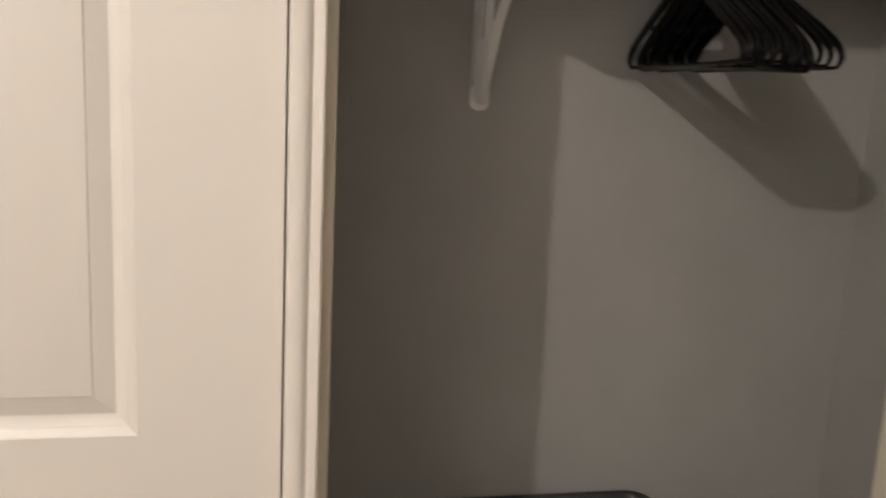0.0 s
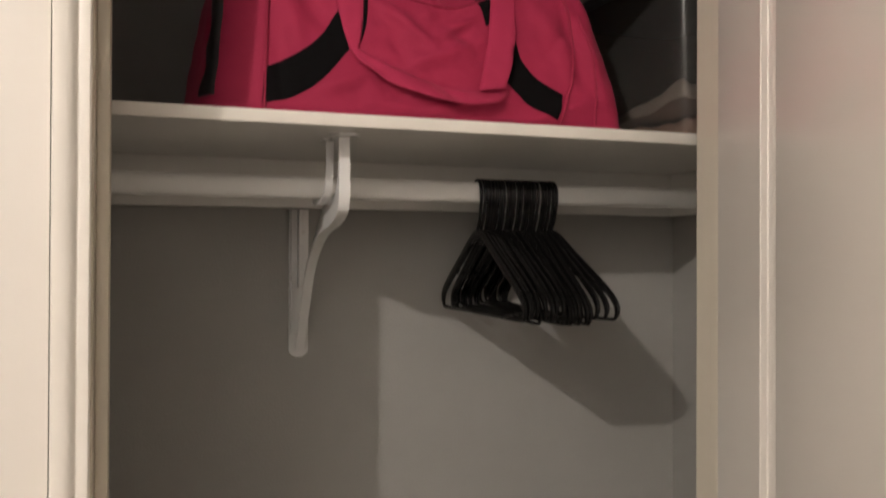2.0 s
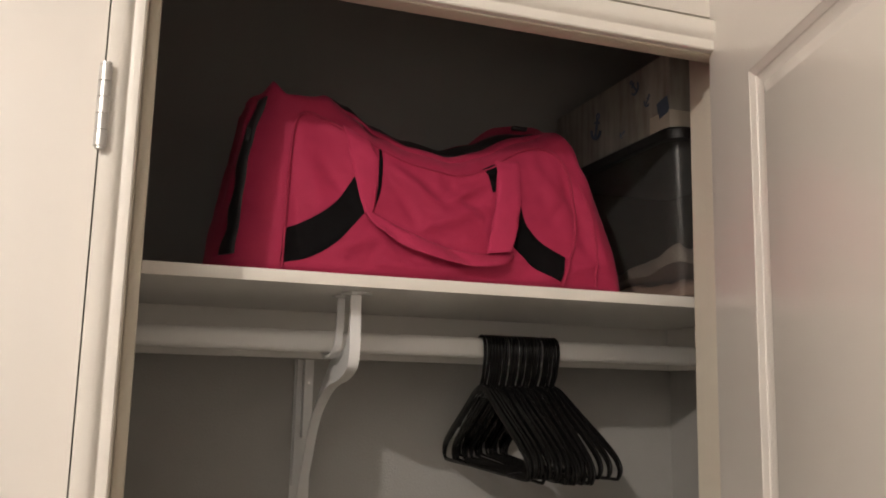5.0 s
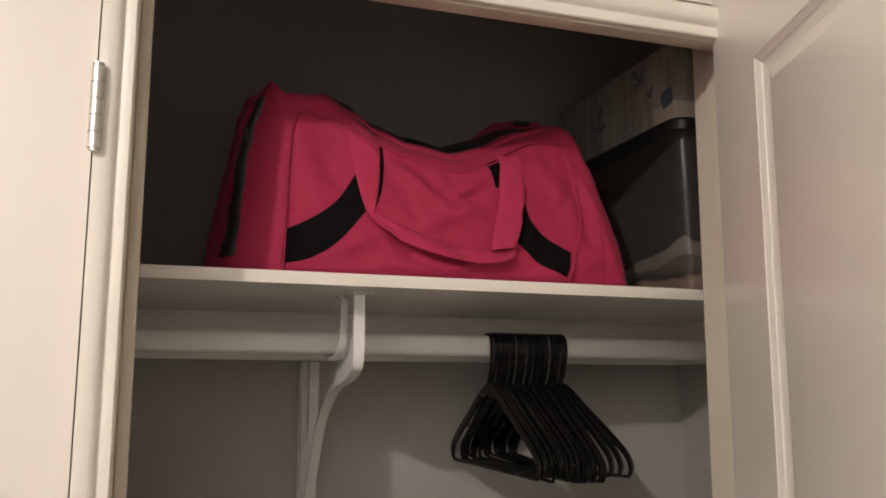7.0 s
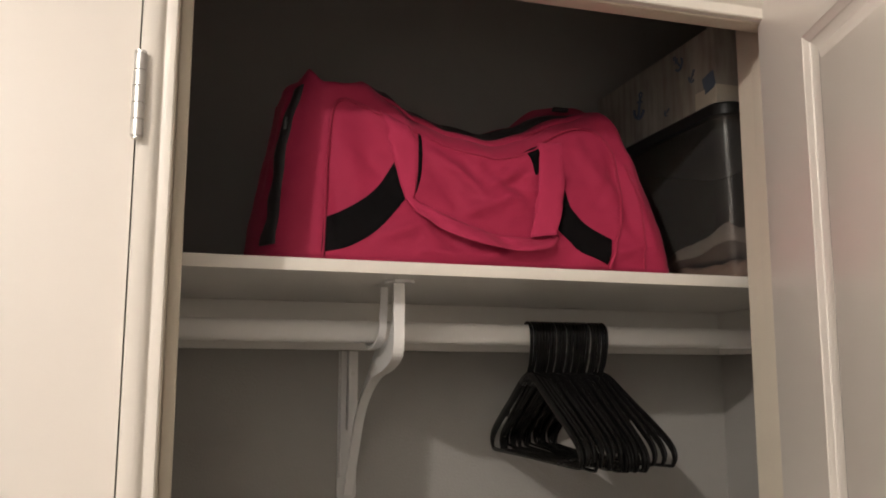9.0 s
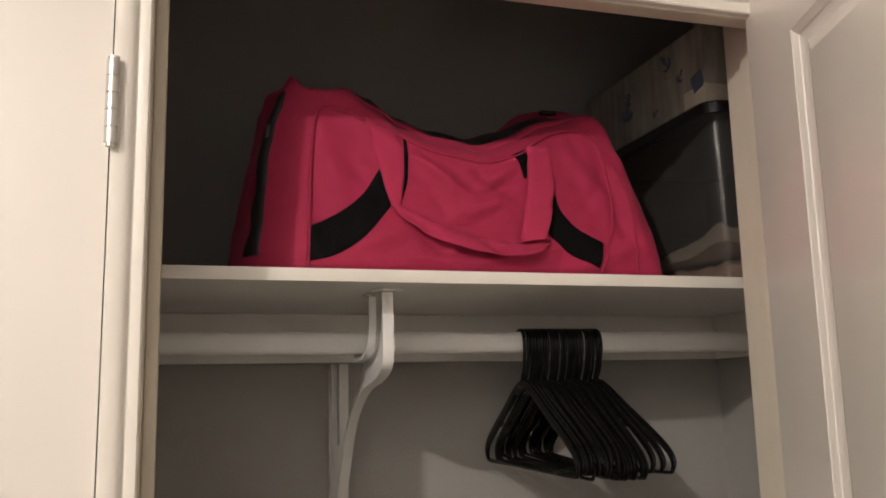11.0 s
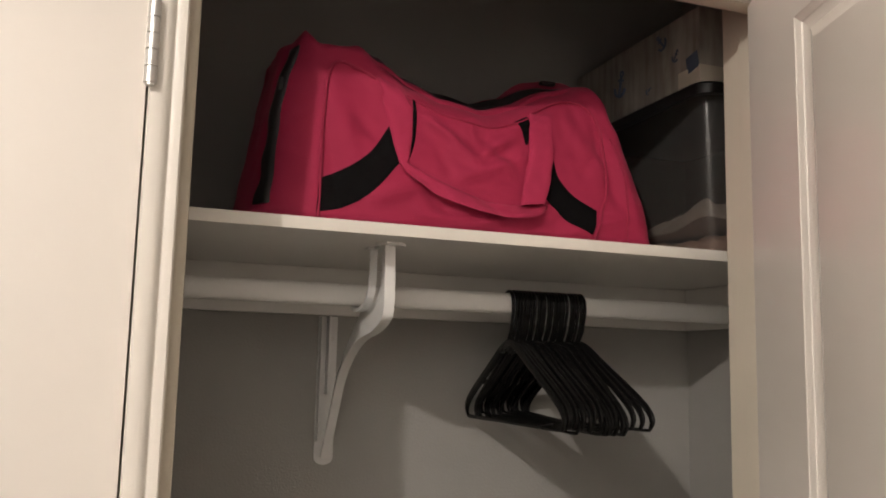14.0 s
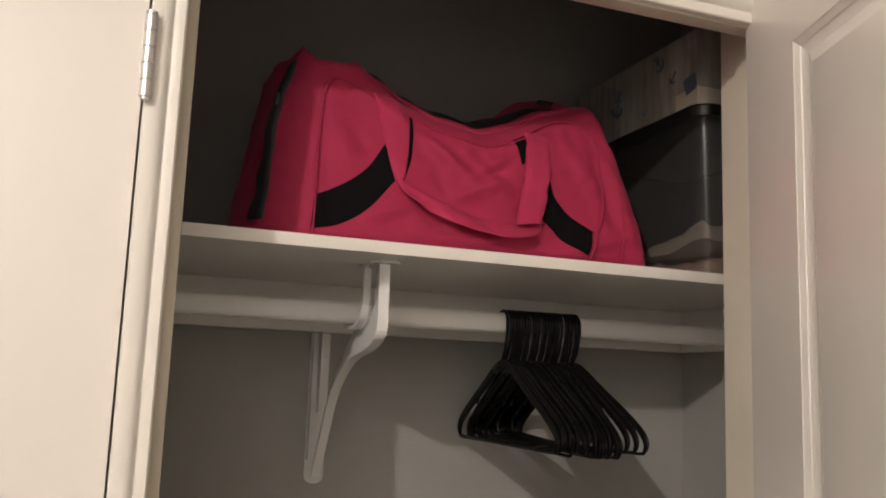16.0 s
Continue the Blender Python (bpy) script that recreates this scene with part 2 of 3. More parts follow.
box(bm, XR + 0.02, 3.0, WALL_Y0, WALL_Y1, 0, CEIL)
structure("wall_north", bm, M_FRONT, "warm white wall around the closet opening", "wall", smooth=False)
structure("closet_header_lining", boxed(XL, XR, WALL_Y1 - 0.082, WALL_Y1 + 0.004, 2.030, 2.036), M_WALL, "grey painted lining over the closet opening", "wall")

# jambs, stops and narrow moulded casing
bm = bmesh.new()
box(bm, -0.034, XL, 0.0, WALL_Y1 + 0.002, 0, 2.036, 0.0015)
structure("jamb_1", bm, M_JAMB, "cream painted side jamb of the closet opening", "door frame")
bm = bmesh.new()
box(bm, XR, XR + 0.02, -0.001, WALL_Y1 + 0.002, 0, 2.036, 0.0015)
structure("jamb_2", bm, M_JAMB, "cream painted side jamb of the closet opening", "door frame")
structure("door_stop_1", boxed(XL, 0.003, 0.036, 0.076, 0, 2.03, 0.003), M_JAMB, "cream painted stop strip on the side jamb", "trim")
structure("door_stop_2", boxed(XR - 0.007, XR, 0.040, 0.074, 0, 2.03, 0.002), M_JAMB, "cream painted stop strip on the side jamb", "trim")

CASING = [(0.0, 0.0), (0.0, -0.0170), (0.0015, -0.0185), (0.006, -0.0190), (0.012, -0.0190), (0.0155, -0.0180), (0.0185, -0.0158), (0.0205, -0.0128), (0.0215, -0.0112), (0.0228, -0.0108),
          (0.0240, -0.0115), (0.0325, -0.0115), (0.034, -0.010), (0.034, 0.0)]


def casing_upright(x_out, x_dir, z0, z1):
    b = bmesh.new()
    prism(b, [(x_out + x_dir * u, v) for u, v in CASING], "z", z0, z1)
    return b


structure("casing_1", casing_upright(-0.046, 1, 0, 2.022), M_TRIM, "white moulded casing strip between door and closet", "trim")
bm = bmesh.new()
prism(bm, [(v - 0.0, 2.024 - u * 1.15) for u, v in CASING], "x", -0.046, XR + 0.05)
structure("casing_head", bm, M_TRIM, "white moulded casing over the closet opening", "trim")
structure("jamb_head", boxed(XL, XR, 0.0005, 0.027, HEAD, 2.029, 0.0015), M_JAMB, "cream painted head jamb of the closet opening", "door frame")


# ---- doors ----
def door_face(bm, w, h, stile, panels, v0, sgn):
    """One face of a panelled door: v0 its plane, sgn the way into the slab; panels are (z0, z1)."""
    def P(u, z, d):
        return (u, v0 + sgn * d, z)
    us = [0, stile, w - stile, w]
    zs = sorted({0, h, *[z for p in panels for z in p]})
    for i in range(3):
        for j in range(len(zs) - 1):
            if i == 1 and any(abs(zs[j] - p[0]) < 1e-6 for p in panels):
                continue
            bm.faces.new([bm.verts.new(P(u, z, 0)) for u, z in ((us[i], zs[j]), (us[i + 1], zs[j]), (us[i + 1], zs[j + 1]), (us[i], zs[j + 1]))])
    prof = [(0, 0), (0.0010, 0.0010), (0.0088, 0.0044), (0.0096, 0.0056), (0.0175, 0.0091), (0.0205, 0.0095), (0.0345, 0.0046), (0.0400, 0.0030), (0.0410, 0.0014), (0.042, 0.0012)]
    for z0, z1 in panels:
        rings = []
        for ins, d in prof:
            a, b2, c, e = us[1] + ins, us[2] - ins, z0 + ins, z1 - ins
            rings.append([bm.verts.new(P(u, z, d)) for u, z in ((a, c), (b2, c), (b2, e), (a, e))])
        for r, q in zip(rings, rings[1:]):
            for k in range(4):
                bm.faces.new((r[k], r[(k + 1) % 4], q[(k + 1) % 4], q[k]))
        bm.faces.new(rings[-1])


def door_slab(w, h, stile, panels, thick, z0):
    """Door in its own frame: u from the hinge edge along +x, y into the slab."""
    bm = bmesh.new()
    door_face(bm, w, h, stile, panels, 0.0, 1)
    door_face(bm, w, h, stile, panels, thick, -1)
    for (u0, za), (u1, zb) in (((0, 0), (w, 0)), ((w, 0), (w, h)), ((w, h), (0, h)), ((0, h), (0, 0))):
        bm.faces.new([bm.verts.new(p) for p in ((u0, 0, za), (u1, 0, zb), (u1, thick, zb), (u0, thick, za))])
    bmesh.ops.remove_doubles(bm, verts=bm.verts, dist=1e-5)
    bmesh.ops.translate(bm, verts=bm.verts, vec=(0, 0, z0))
    return bm


def knuckle(bm, x, y, z0, z1, r=0.0062):
    """Hinge barrel of five knuckles with a rounded pin head."""
    n, gap = 5, 0.0011
    step = (z1 - z0) / n
    for k in range(n):
        tube(bm, [(x, y, z0 + k * step + gap / 2), (x, y, z0 + (k + 1) * step - gap / 2)], r, 14)
    tube(bm, [(x, y, z0 - 0.002), (x, y, z1 + 0.002)], r * 0.72, 12)
    tube(bm, [(x, y, z1 + 0.0005), (x, y, z1 + 0.002), (x, y, z1 + 0.0035)], r * 0.9, 12)
    return bm


# closed door beside the closet: hinge edge at x = -0.0485
d1 = thing("door_1", (-0.0485, 0, 0.01), "closed white two-panel door hinged beside the closet", "door", kind="structure")
bm = door_slab(0.76, 2.085, 0.1385, [(0.22, 0.86), (1.009, 1.903)], 0.035, 0.01)
bmesh.ops.transform(bm, matrix=Matrix.Translation((-0.0485, -0.001, 0)) @ Matrix.Diagonal((-1, 1, 1, 1)), verts=bm.verts)
part("door_slab", bm, M_DOOR, d1, angle=20)
for z in (0.20, 1.7650):
    bm = knuckle(bmesh.new(), -0.0455, -0.0245, z, z + 0.0835, 0.0064)
    part("hinge", bm, M_STEEL, d1, "brushed steel hinge barrel")
bm = boxed(-0.86, -0.812, 0.0, 0.11, 0, 2.11)
structure("jamb_3", bm, M_JAMB, "cream painted jamb of the closed door", "door frame")
structure("doorway_backing", boxed(-0.812, -0.034, 0.040, 0.11, 0, 2.11), M_FRONT, "plain wall behind the closed door", "wall")

# open closet door: its inner face runs from (0.700, 0.005) to (0.660, -0.110)
d2 = thing("door_2", (0.736, -0.0075, 0.01), "open white two-panel closet door with semi-gloss paint", "door", kind="structure")
bm = door_slab(0.76, 2.085, 0.134, [(0.22, 0.86), (1.017, 1.903)], 0.035, 0.01)
ang = radians(180 + 72.2)
bmesh.ops.transform(bm, matrix=Matrix.Translation((0.6975, 0.006, 0)) @ Matrix.Rotation(ang, 4, "Z"), verts=bm.verts)
part("door_slab", bm, M_DOOR, d2, angle=20)

# ---- shelf, cleats, rod ----
SHY, SHZ = 0.178, 1.682
sh = thing("closet_shelf", (0.37, BACK, SHZ), "white melamine shelf across the closet", "shelf")
part("shelf_board", boxed(LEFT + 0.001, RIGHT - 0.001, SHY + 0.0010, BACK - 0.001, SHZ - 0.0155, SHZ), M_SHELF, sh)
part("edge_band", boxed(LEFT + 0.001, RIGHT - 0.001, SHY, SHY + 0.0010, SHZ - 0.0158, SHZ + 0.0002, 0.0004), M_TRIM, sh, "cream front edge band")
tagged(new("shelf_cleat", mesh_of("shelf_cleat", boxed(LEFT + 0.002, RIGHT - 0.002, BACK - 0.019, BACK - 0.0005, 1.585, SHZ - 0.0160, 0.002), M_SHELF)),
            "white painted cleat board on the wall under the shelf", "cleat")
for x0, x1 in ((RIGHT - 0.0185, RIGHT - 0.0005), (LEFT + 0.0005, LEFT + 0.0185)):
    tagged(new("side_cleat", mesh_of("side_cleat", boxed(x0, x1, 0.200, BACK - 0.0195, 1.585, SHZ - 0.0160, 0.002), M_SHELF)),
           "white painted side cleat under the shelf end", "cleat", "cleats under the shelf")
ROD_Y, ROD_Z, ROD_R = 0.385, 1.604, 0.0162


def oval_rod(x0, x1, cy, cz, half_y, half_z, n=48, power=2.7):
    """Rod of a flat-sided oval section between the side cleats."""
    bm = bmesh.new()
    ring = []
    for k in range(n):
        a = 2 * math.pi * k / n
        c, d = math.cos(a), math.sin(a)
        ring.append((cy + half_y * math.copysign(abs(c) ** (2 / power), c), cz + half_z * math.copysign(abs(d) ** (2 / power), d)))
    return prism(bm, ring, "x", x0, x1)


tagged(new("closet_rod", mesh_of("closet_rod", oval_rod(LEFT + 0.019, RIGHT - 0.019, ROD_Y, ROD_Z, 0.0115, ROD_R), M_ROD)),
             "white oval hanging rod under the shelf", "closet rod")


def strap(bm, pts, x0, x1, thick):
    """A bent flat strap: outline points in (y, z), width from x0 to x1."""
    P = [Vector((0, p[0], p[1])) for p in pts]
    rows = []
    for i, p in enumerate(P):
        t = (P[min(i + 1, len(P) - 1)] - P[max(i - 1, 0)]).normalized()
        n = Vector((0, -t.z, t.y)) * thick / 2
        rows.append([(x0, *(p + n)[1:]), (x1, *(p + n)[1:]), (x1, *(p - n)[1:]), (x0, *(p - n)[1:])])
    vs = grid_faces(bm, rows, close_v=True)
    bm.faces.new(vs[0])
    bm.faces.new(vs[-1])
    bmesh.ops.bevel(bm, geom=[e for e in bm.edges if e.calc_face_angle(0) > 1.2], offset=0.0008, segments=2, affect="EDGES")
    return bm


def curve2(pts, n):
    return [(v.x, v.y) for v in spline([(a, b2, 0) for a, b2 in pts], n)]


UND = SHZ - 0.0155
br = thing("shelf_bracket", (0.288, BACK, 1.34), "white enamelled steel shelf and rod bracket", "bracket")
bm = bmesh.new()
prism(bm, [(0.271 + 0.0165 - 0.0165 * math.cos(a), 1.3440 - 0.0125 * math.sin(a)) for a in [math.pi * k / 10 for k in range(11)]] + [(0.304, 1.583), (0.271, 1.583)], "y", BACK - 0.0035, BACK - 0.0005)
part("wall_leg", bm, M_BRACKET, br)
bm = bmesh.new()
box(bm, 0.2725, 0.2755, BACK - 0.018, BACK - 0.0035, 1.372, 1.583, 0.001)
box(bm, 0.2845, 0.2885, BACK - 0.024, BACK - 0.0035, 1.45, 1.583, 0.001)
part("wall_leg_rib", bm, M_BRACKET, br)
bm = strap(bmesh.new(), curve2([(0.2535, UND - 0.003), (0.2520, 1.63), (0.2510, 1.60), (0.2520, 1.580), (0.264, 1.563), (0.312, 1.549), (0.383, 1.539), (0.452, 1.513), (0.503, 1.476), (0.538, 1.428), (0.567, 1.386), (0.594, 1.345)], 44), 0.2805, 0.2955, 0.005)
part("front_brace", bm, M_BRACKET, br)
bm = strap(bmesh.new(), [(0.232, UND - 0.002), (0.26, UND - 0.002), (0.29, UND - 0.002), (0.318, UND - 0.002)], 0.277, 0.299, 0.0035)
part("top_arm", bm, M_BRACKET, br)
bm = bmesh.new()
prism(bm, [(0.288 + 0.021 * math.cos(a), 0.250 + 0.016 * math.sin(a)) for a in [2 * math.pi * k / 20 for k in range(20)]], "z", UND - 0.0036, UND - 0.0005)
part("mount_flange", bm, M_BRACKET, br)
bm = strap(bmesh.new(), curve2([(0.300, UND - 0.004), (0.301, 1.645), (0.303, 1.620), (0.312, 1.598), (0.336, 1.584), (0.370, 1.5805), (0.392, 1.584), (0.404, 1.598), (0.406, 1.622)], 32), 0.2730, 0.2835, 0.0045)
part("rod_hook", bm, M_BRACKET, br)
part("hook_flange", boxed(0.268, 0.2850, 0.294, 0.314, UND - 0.0036, UND - 0.0005, 0.0008), M_BRACKET, br)
bm = bmesh.new()
prism(bm, [(0.2545, UND - 0.005), (0.299, UND - 0.005), (0.303, 1.612), (0.320, 1.594), (0.37, 1.581), (0.405, 1.581), (0.50, 1.520), (0.58, 1.43), (0.582, 1.37), (0.568, 1.388), (0.54, 1.426), (0.505, 1.472), (0.454, 1.510), (0.385, 1.537), (0.315, 1.547), (0.268, 1.562), (0.2555, 1.580)], "x", 0.2905, 0.2930)
part("web_plate", bm, M_BRACKET, br)
for z in (1.40, 1.545):
    part("screw_head", tube(bmesh.new(), [(0.295, BACK - 0.0036, z), (0.295, BACK - 0.0055, z)], 0.0042, 12), M_STEEL, br, "steel screw head")

# ---- clothes hangers ----
def hanger(name):
    """Tubular hanger hung at the origin by its hook, arms along y."""
    e = new(name)
    ORIGIN[e.name] = Vector((0, 0, 0))
    tagged(e, "black tubular plastic clothes hanger hung on the rod", "hanger", "hangers on the rod")
    r = 0.0027
    R = ROD_R + r + 0.0005
    over = [(0, R * math.cos(radians(d)), R * math.sin(radians(d))) for d in range(-15, 181, 13)]
    low = [(0, -R, -0.012), (0, -R + 0.004, -0.026), (0, -0.010, -0.043), (0, -0.001, -0.055), (0, 0.0, -0.065)]
    bm = tube(bmesh.new(), spline(over + low, 40), r, 8)
    part("hook", bm, M_HANGER, e)
    H = 0.2075
    out = [(0, 0.0, -0.062), (0, 0.03, -0.070), (0, 0.09, -0.101), (0, 0.15, -0.131), (0, 0.188, -0.152), (0, 0.203, -0.164), (0, H, -0.174), (0, 0.203, -0.183), (0, 0.192, -0.187),
           (0, 0.12, -0.1875), (0, 0, -0.188)]
    half = spline(out, 34)
    loop = half + [Vector((0, -p.y, p.z)) for p in half[-2:0:-1]]
    b = bmesh.new()
    rows = []
    n = len(loop)
    for i, p in enumerate(loop):
        t = (loop[(i + 1) % n] - loop[i - 1]).normalized()
        o = Vector((1, 0, 0)).cross(t)
        bar = max(0.0, min(1.0, (-p.z - 0.172) / 0.014))
        rows.append([p + (0.0030 - 0.0006 * bar) * math.cos(a) * Vector((1, 0, 0)) + (0.0064 - 0.0040 * bar) * math.sin(a) * o for a in [2 * math.pi * k / 8 for k in range(8)]])
    grid_faces(b, rows, close_u=True, close_v=True)
    part("frame", b, M_HANGER, e)
    for s in (-1, 1):
        b = tube(bmesh.new(), [(0, s * 0.118, -0.113), (0, s * 0.119, -0.122), (0, s * 0.126, -0.127), (0, s * 0.130, -0.121)], 0.0026, 6)
        part("strap_notch", b, M_HANGER, e)
    return e


random.seed(23)
first = hanger("clothes_hanger")
# a dense bunch fanning a little along the row, then a looser one; the last two stand off
ROW = [(0.530, -3.5)]
ROW += [(0.5300 + 0.0057 * k + random.uniform(-0.001, 0.001), -3.5 - 0.15 * k + random.uniform(-0.9, 0.9)) for k in range(1, 18)]
ROW += [(0.6350 + 0.0056 * k, -5.8 + 0.5 * k + random.uniform(-0.8, 0.8)) for k in range(3)]
ROW += [(0.6520, -3.4), (0.657, 0.3)]
N_HANG = len(ROW)
for k, (x, turn) in enumerate(ROW):
    m = pose(x, ROD_Y, ROD_Z, random.uniform(-2.0, 2.0) * (0 < k < N_HANG - 1), random.uniform(-0.9, 0.9), turn)
    if k == 0:
        first.matrix_basis = m
    else:
        copy_thing(first, m)

# ---- duffel bag on the shelf ----
BZ = SHZ + 0.001
RIDGE = [(0.08, 1.925), (0.11, 1.944), (0.134, 1.952), (0.150, 1.952), (0.163, 1.968), (0.181, 1.944), (0.236, 1.941), (0.276, 1.912), (0.31, 1.882), (0.366, 1.860), (0.426, 1.850),
         (0.479, 1.866), (0.545, 1.905), (0.604, 1.930), (0.64, 1.910), (0.70, 1.88)]
CROWN = [(0.10, 0.006), (0.17, 0.004), (0.21, 0.006), (0.25, 0.034), (0.33, 0.050), (0.42, 0.056), (0.50, 0.052), (0.57, 0.034), (0.64, 0.026)]


def fold(x, z, x0, z0, x1, z1, w):
    """Height of a soft crease along a segment."""
    dx, dz = x1 - x0, z1 - z0
    t = max(0.0, min(1.0, ((x - x0) * dx + (z - z0) * dz) / (dx * dx + dz * dz)))
    d = math.hypot(x - x0 - t * dx, z - z0 - t * dz)
    return math.exp(-(d / w) ** 2) * math.sin(math.pi * (0.12 + 0.76 * t))


FOLDS = [(0.33, 1.845, 0.395, 1.790, 0.009, 0.010), (0.395, 1.790, 0.465, 1.835, 0.009, 0.009), (0.36, 1.755, 0.47, 1.800, 0.011, 0.010),
         (0.30, 1.770, 0.36, 1.712, 0.009, -0.008), (0.40, 1.700, 0.52, 1.722, 0.010, 0.009), (0.235, 1.715, 0.33, 1.748, 0.011, 0.009),
         (0.20, 1.86, 0.225, 1.79, 0.013, 0.006), (0.55, 1.87, 0.60, 1.80, 0.013, 0.006), (0.632, 1.84, 0.665, 1.72, 0.009, 0.008),
         (0.55, 1.70, 0.66, 1.73, 0.010, 0.006), (0.22, 1.91, 0.30, 1.865, 0.009, 0.007), (0.44, 1.84, 0.50, 1.86, 0.009, 0.006),
         (0.40, 1.74, 0.44, 1.705, 0.008, -0.007), (0.188, 1.83, 0.202, 1.70, 0.006, -0.005), (0.42, 1.815, 0.475, 1.785, 0.007, -0.006),
         (0.345, 1.800, 0.37, 1.755, 0.008, -0.005), (0.60, 1.86, 0.632, 1.75, 0.008, -0.005), (0.23, 1.84, 0.262, 1.80, 0.008, -0.004),
         (0.31, 1.705, 0.42, 1.700, 0.007, 0.005), (0.57, 1.78, 0.61, 1.84, 0.008, -0.004)]


def y_front(x, z):
    """The bag's front panel, sagging and creased."""
    y = 0.219 + 0.14 * (z - 1.69)
    belly = math.sin(math.pi * min(1, max(0, (x - 0.17) / 0.52)))
    y -= 0.010 * belly * math.sin(math.pi * min(1, max(0, (z - BZ) / 0.24)))
    for a in FOLDS:
        y -= a[5] * fold(x, z, *a[:5])
    y -= 0.0050 * noise.noise(Vector((x * 19, z * 22, 1.7))) + 0.0022 * noise.noise(Vector((x * 52, z * 58, 4.1)))
    return y


def bag_point(p, q, r):
    """Map the rounded cube (p along the length, q to the back, r up) to the bag."""
    h = (r + 1) / 2
    s = (q + 1) / 2
    swell = (1 - math.exp(-s / 0.16)) * (1 - 0.25 * s)
    xl = 0.172 + 0.012 * h - 0.105 * swell * (1 - 0.42 * h)
    xl += 0.007 * noise.noise(Vector((s * 6.5, h * 2.6, 3.3))) + 0.003 * noise.noise(Vector((s * 15, h * 6, 7.9)))
    xr = 0.697 - 0.072 * h ** 1.6 + 0.012 * s
    x = xl + (xr - xl) * (p + 1) / 2
    crest = lerp_table(RIDGE, x)
    dome = min(1.0, s / 0.36) ** 0.85 * (1 - max(0.0, (s - 0.72) / 0.28) ** 2 * 0.8)
    zt = crest + max(0, dome) * lerp_table(CROWN, x) + 0.004 * noise.noise(Vector((x * 15, s * 6, 9)))
    zt += 0.026 * math.exp(-((x - 0.565) / 0.062) ** 2) * min(1.0, max(0.0, (s - 0.34) / 0.22))
    z = BZ + (zt - BZ) * h
    z = max(z, BZ)
    yf = y_front(x, z)
    yb = 0.505 - 0.035 * h
    y = yf + (yb - yf) * s
    return Vector((x, y, z))


def bag_body():
    """Closed skin of a rounded cube, mapped to the bag."""
    bm = bmesh.new()
    nx, ny, nz, rad = 84, 34, 44, 0.10
    key = {}

    def v(i, j, k):
        if (i, j, k) not in key:
            c = Vector((2 * i / nx - 1, 2 * j / ny - 1, 2 * k / nz - 1))
            rr = Vector((rad * 0.8, rad * 1.7, rad * 1.1))
            inner = Vector([max(-1 + a, min(1 - a, b)) for a, b in zip(rr, c)])
            d = c - inner
            dn = Vector([a / b for a, b in zip(d, rr)])
            if dn.length > 1e-9:
                mx = max(abs(a) for a in dn)
                dn = dn.normalized() * mx
            c = inner + Vector([a * b for a, b in zip(dn, rr)])
            key[(i, j, k)] = bm.verts.new(bag_point(*c))
        return key[(i, j, k)]
    for i in range(nx):
        for j in range(ny):
            for k in (0, nz):
                bm.faces.new((v(i, j, k), v(i + 1, j, k), v(i + 1, j + 1, k), v(i, j + 1, k)))
    for i in range(nx):
        for k in range(nz):
            for j in (0, ny):
                bm.faces.new((v(i, j, k), v(i + 1, j, k), v(i + 1, j, k + 1), v(i, j, k + 1)))
    for j in range(ny):
        for k in range(nz):
            for i in (0, nx):
                bm.faces.new((v(i, j, k), v(i, j + 1, k), v(i, j + 1, k + 1), v(i, j, k + 1)))
    return bm


def cloth_strip(upper, lower, n, m, proud, lift=None, thick=0.0016):
    """A piece of cloth or webbing over the front panel between two lines in (x, z)."""
    U = spline([(a, 0, b) for a, b in upper], n)
    L2 = spline([(a, 0, b) for a, b in lower], n)
    front, rear = [], []
    for i in range(n):
        fr, re_ = [], []
        for j in range(m):
            p = U[i].lerp(L2[i], j / (m - 1))
            edge = min(j, m - 1 - j, 1)
            y = y_front(p.x, p.z) - proud * (0.55 + 0.45 * edge)
            if lift:
                y -= lift(i / (n - 1), j / (m - 1))
            fr.append((p.x, y, p.z))
            re_.append((p.x, y + thick + proud * 0.4, p.z))
        front.append(fr)
        rear.append(re_)
    bm = bmesh.new()
    a = grid_faces(bm, front)
    b = grid_faces(bm, rear)
    rim = lambda v: [v[0][j] for j in range(m)] + [v[i][m - 1] for i in range(1, n)] + [v[n - 1][j] for j in range(m - 2, -1, -1)] + [v[i][0] for i in range(n - 2, 0, -1)]
    ra, rb = rim(a), rim(b)
    for k in range(len(ra)):
        q = (k + 1) % len(ra)
        bm.faces.new((ra[k], ra[q], rb[q], rb[k]))
    return bm


bag = thing("duffel_bag", (0.42, 0.35, BZ), "bright pink slouching duffel bag with black inserts on the shelf", "bag")
part("body", bag_body(), M_PINK, bag, angle=70)
part("black_insert", cloth_strip([(0.178, 1.742), (0.22, 1.764), (0.251, 1.79), (0.275, 1.827)], [(0.1755, 1.697), (0.212, 1.706), (0.250, 1.730), (0.288, 1.774)], 26, 9, 0.0022), M_BLACKF, bag, "black fabric insert", angle=70)
part("black_insert", cloth_strip([(0.520, 1.815), (0.533, 1.778), (0.560, 1.751), (0.596, 1.734)], [(0.506, 1.748), (0.523, 1.730), (0.548, 1.711), (0.584, 1.696)], 26, 9, 0.0022), M_BLACKF, bag, "black fabric insert", angle=70)
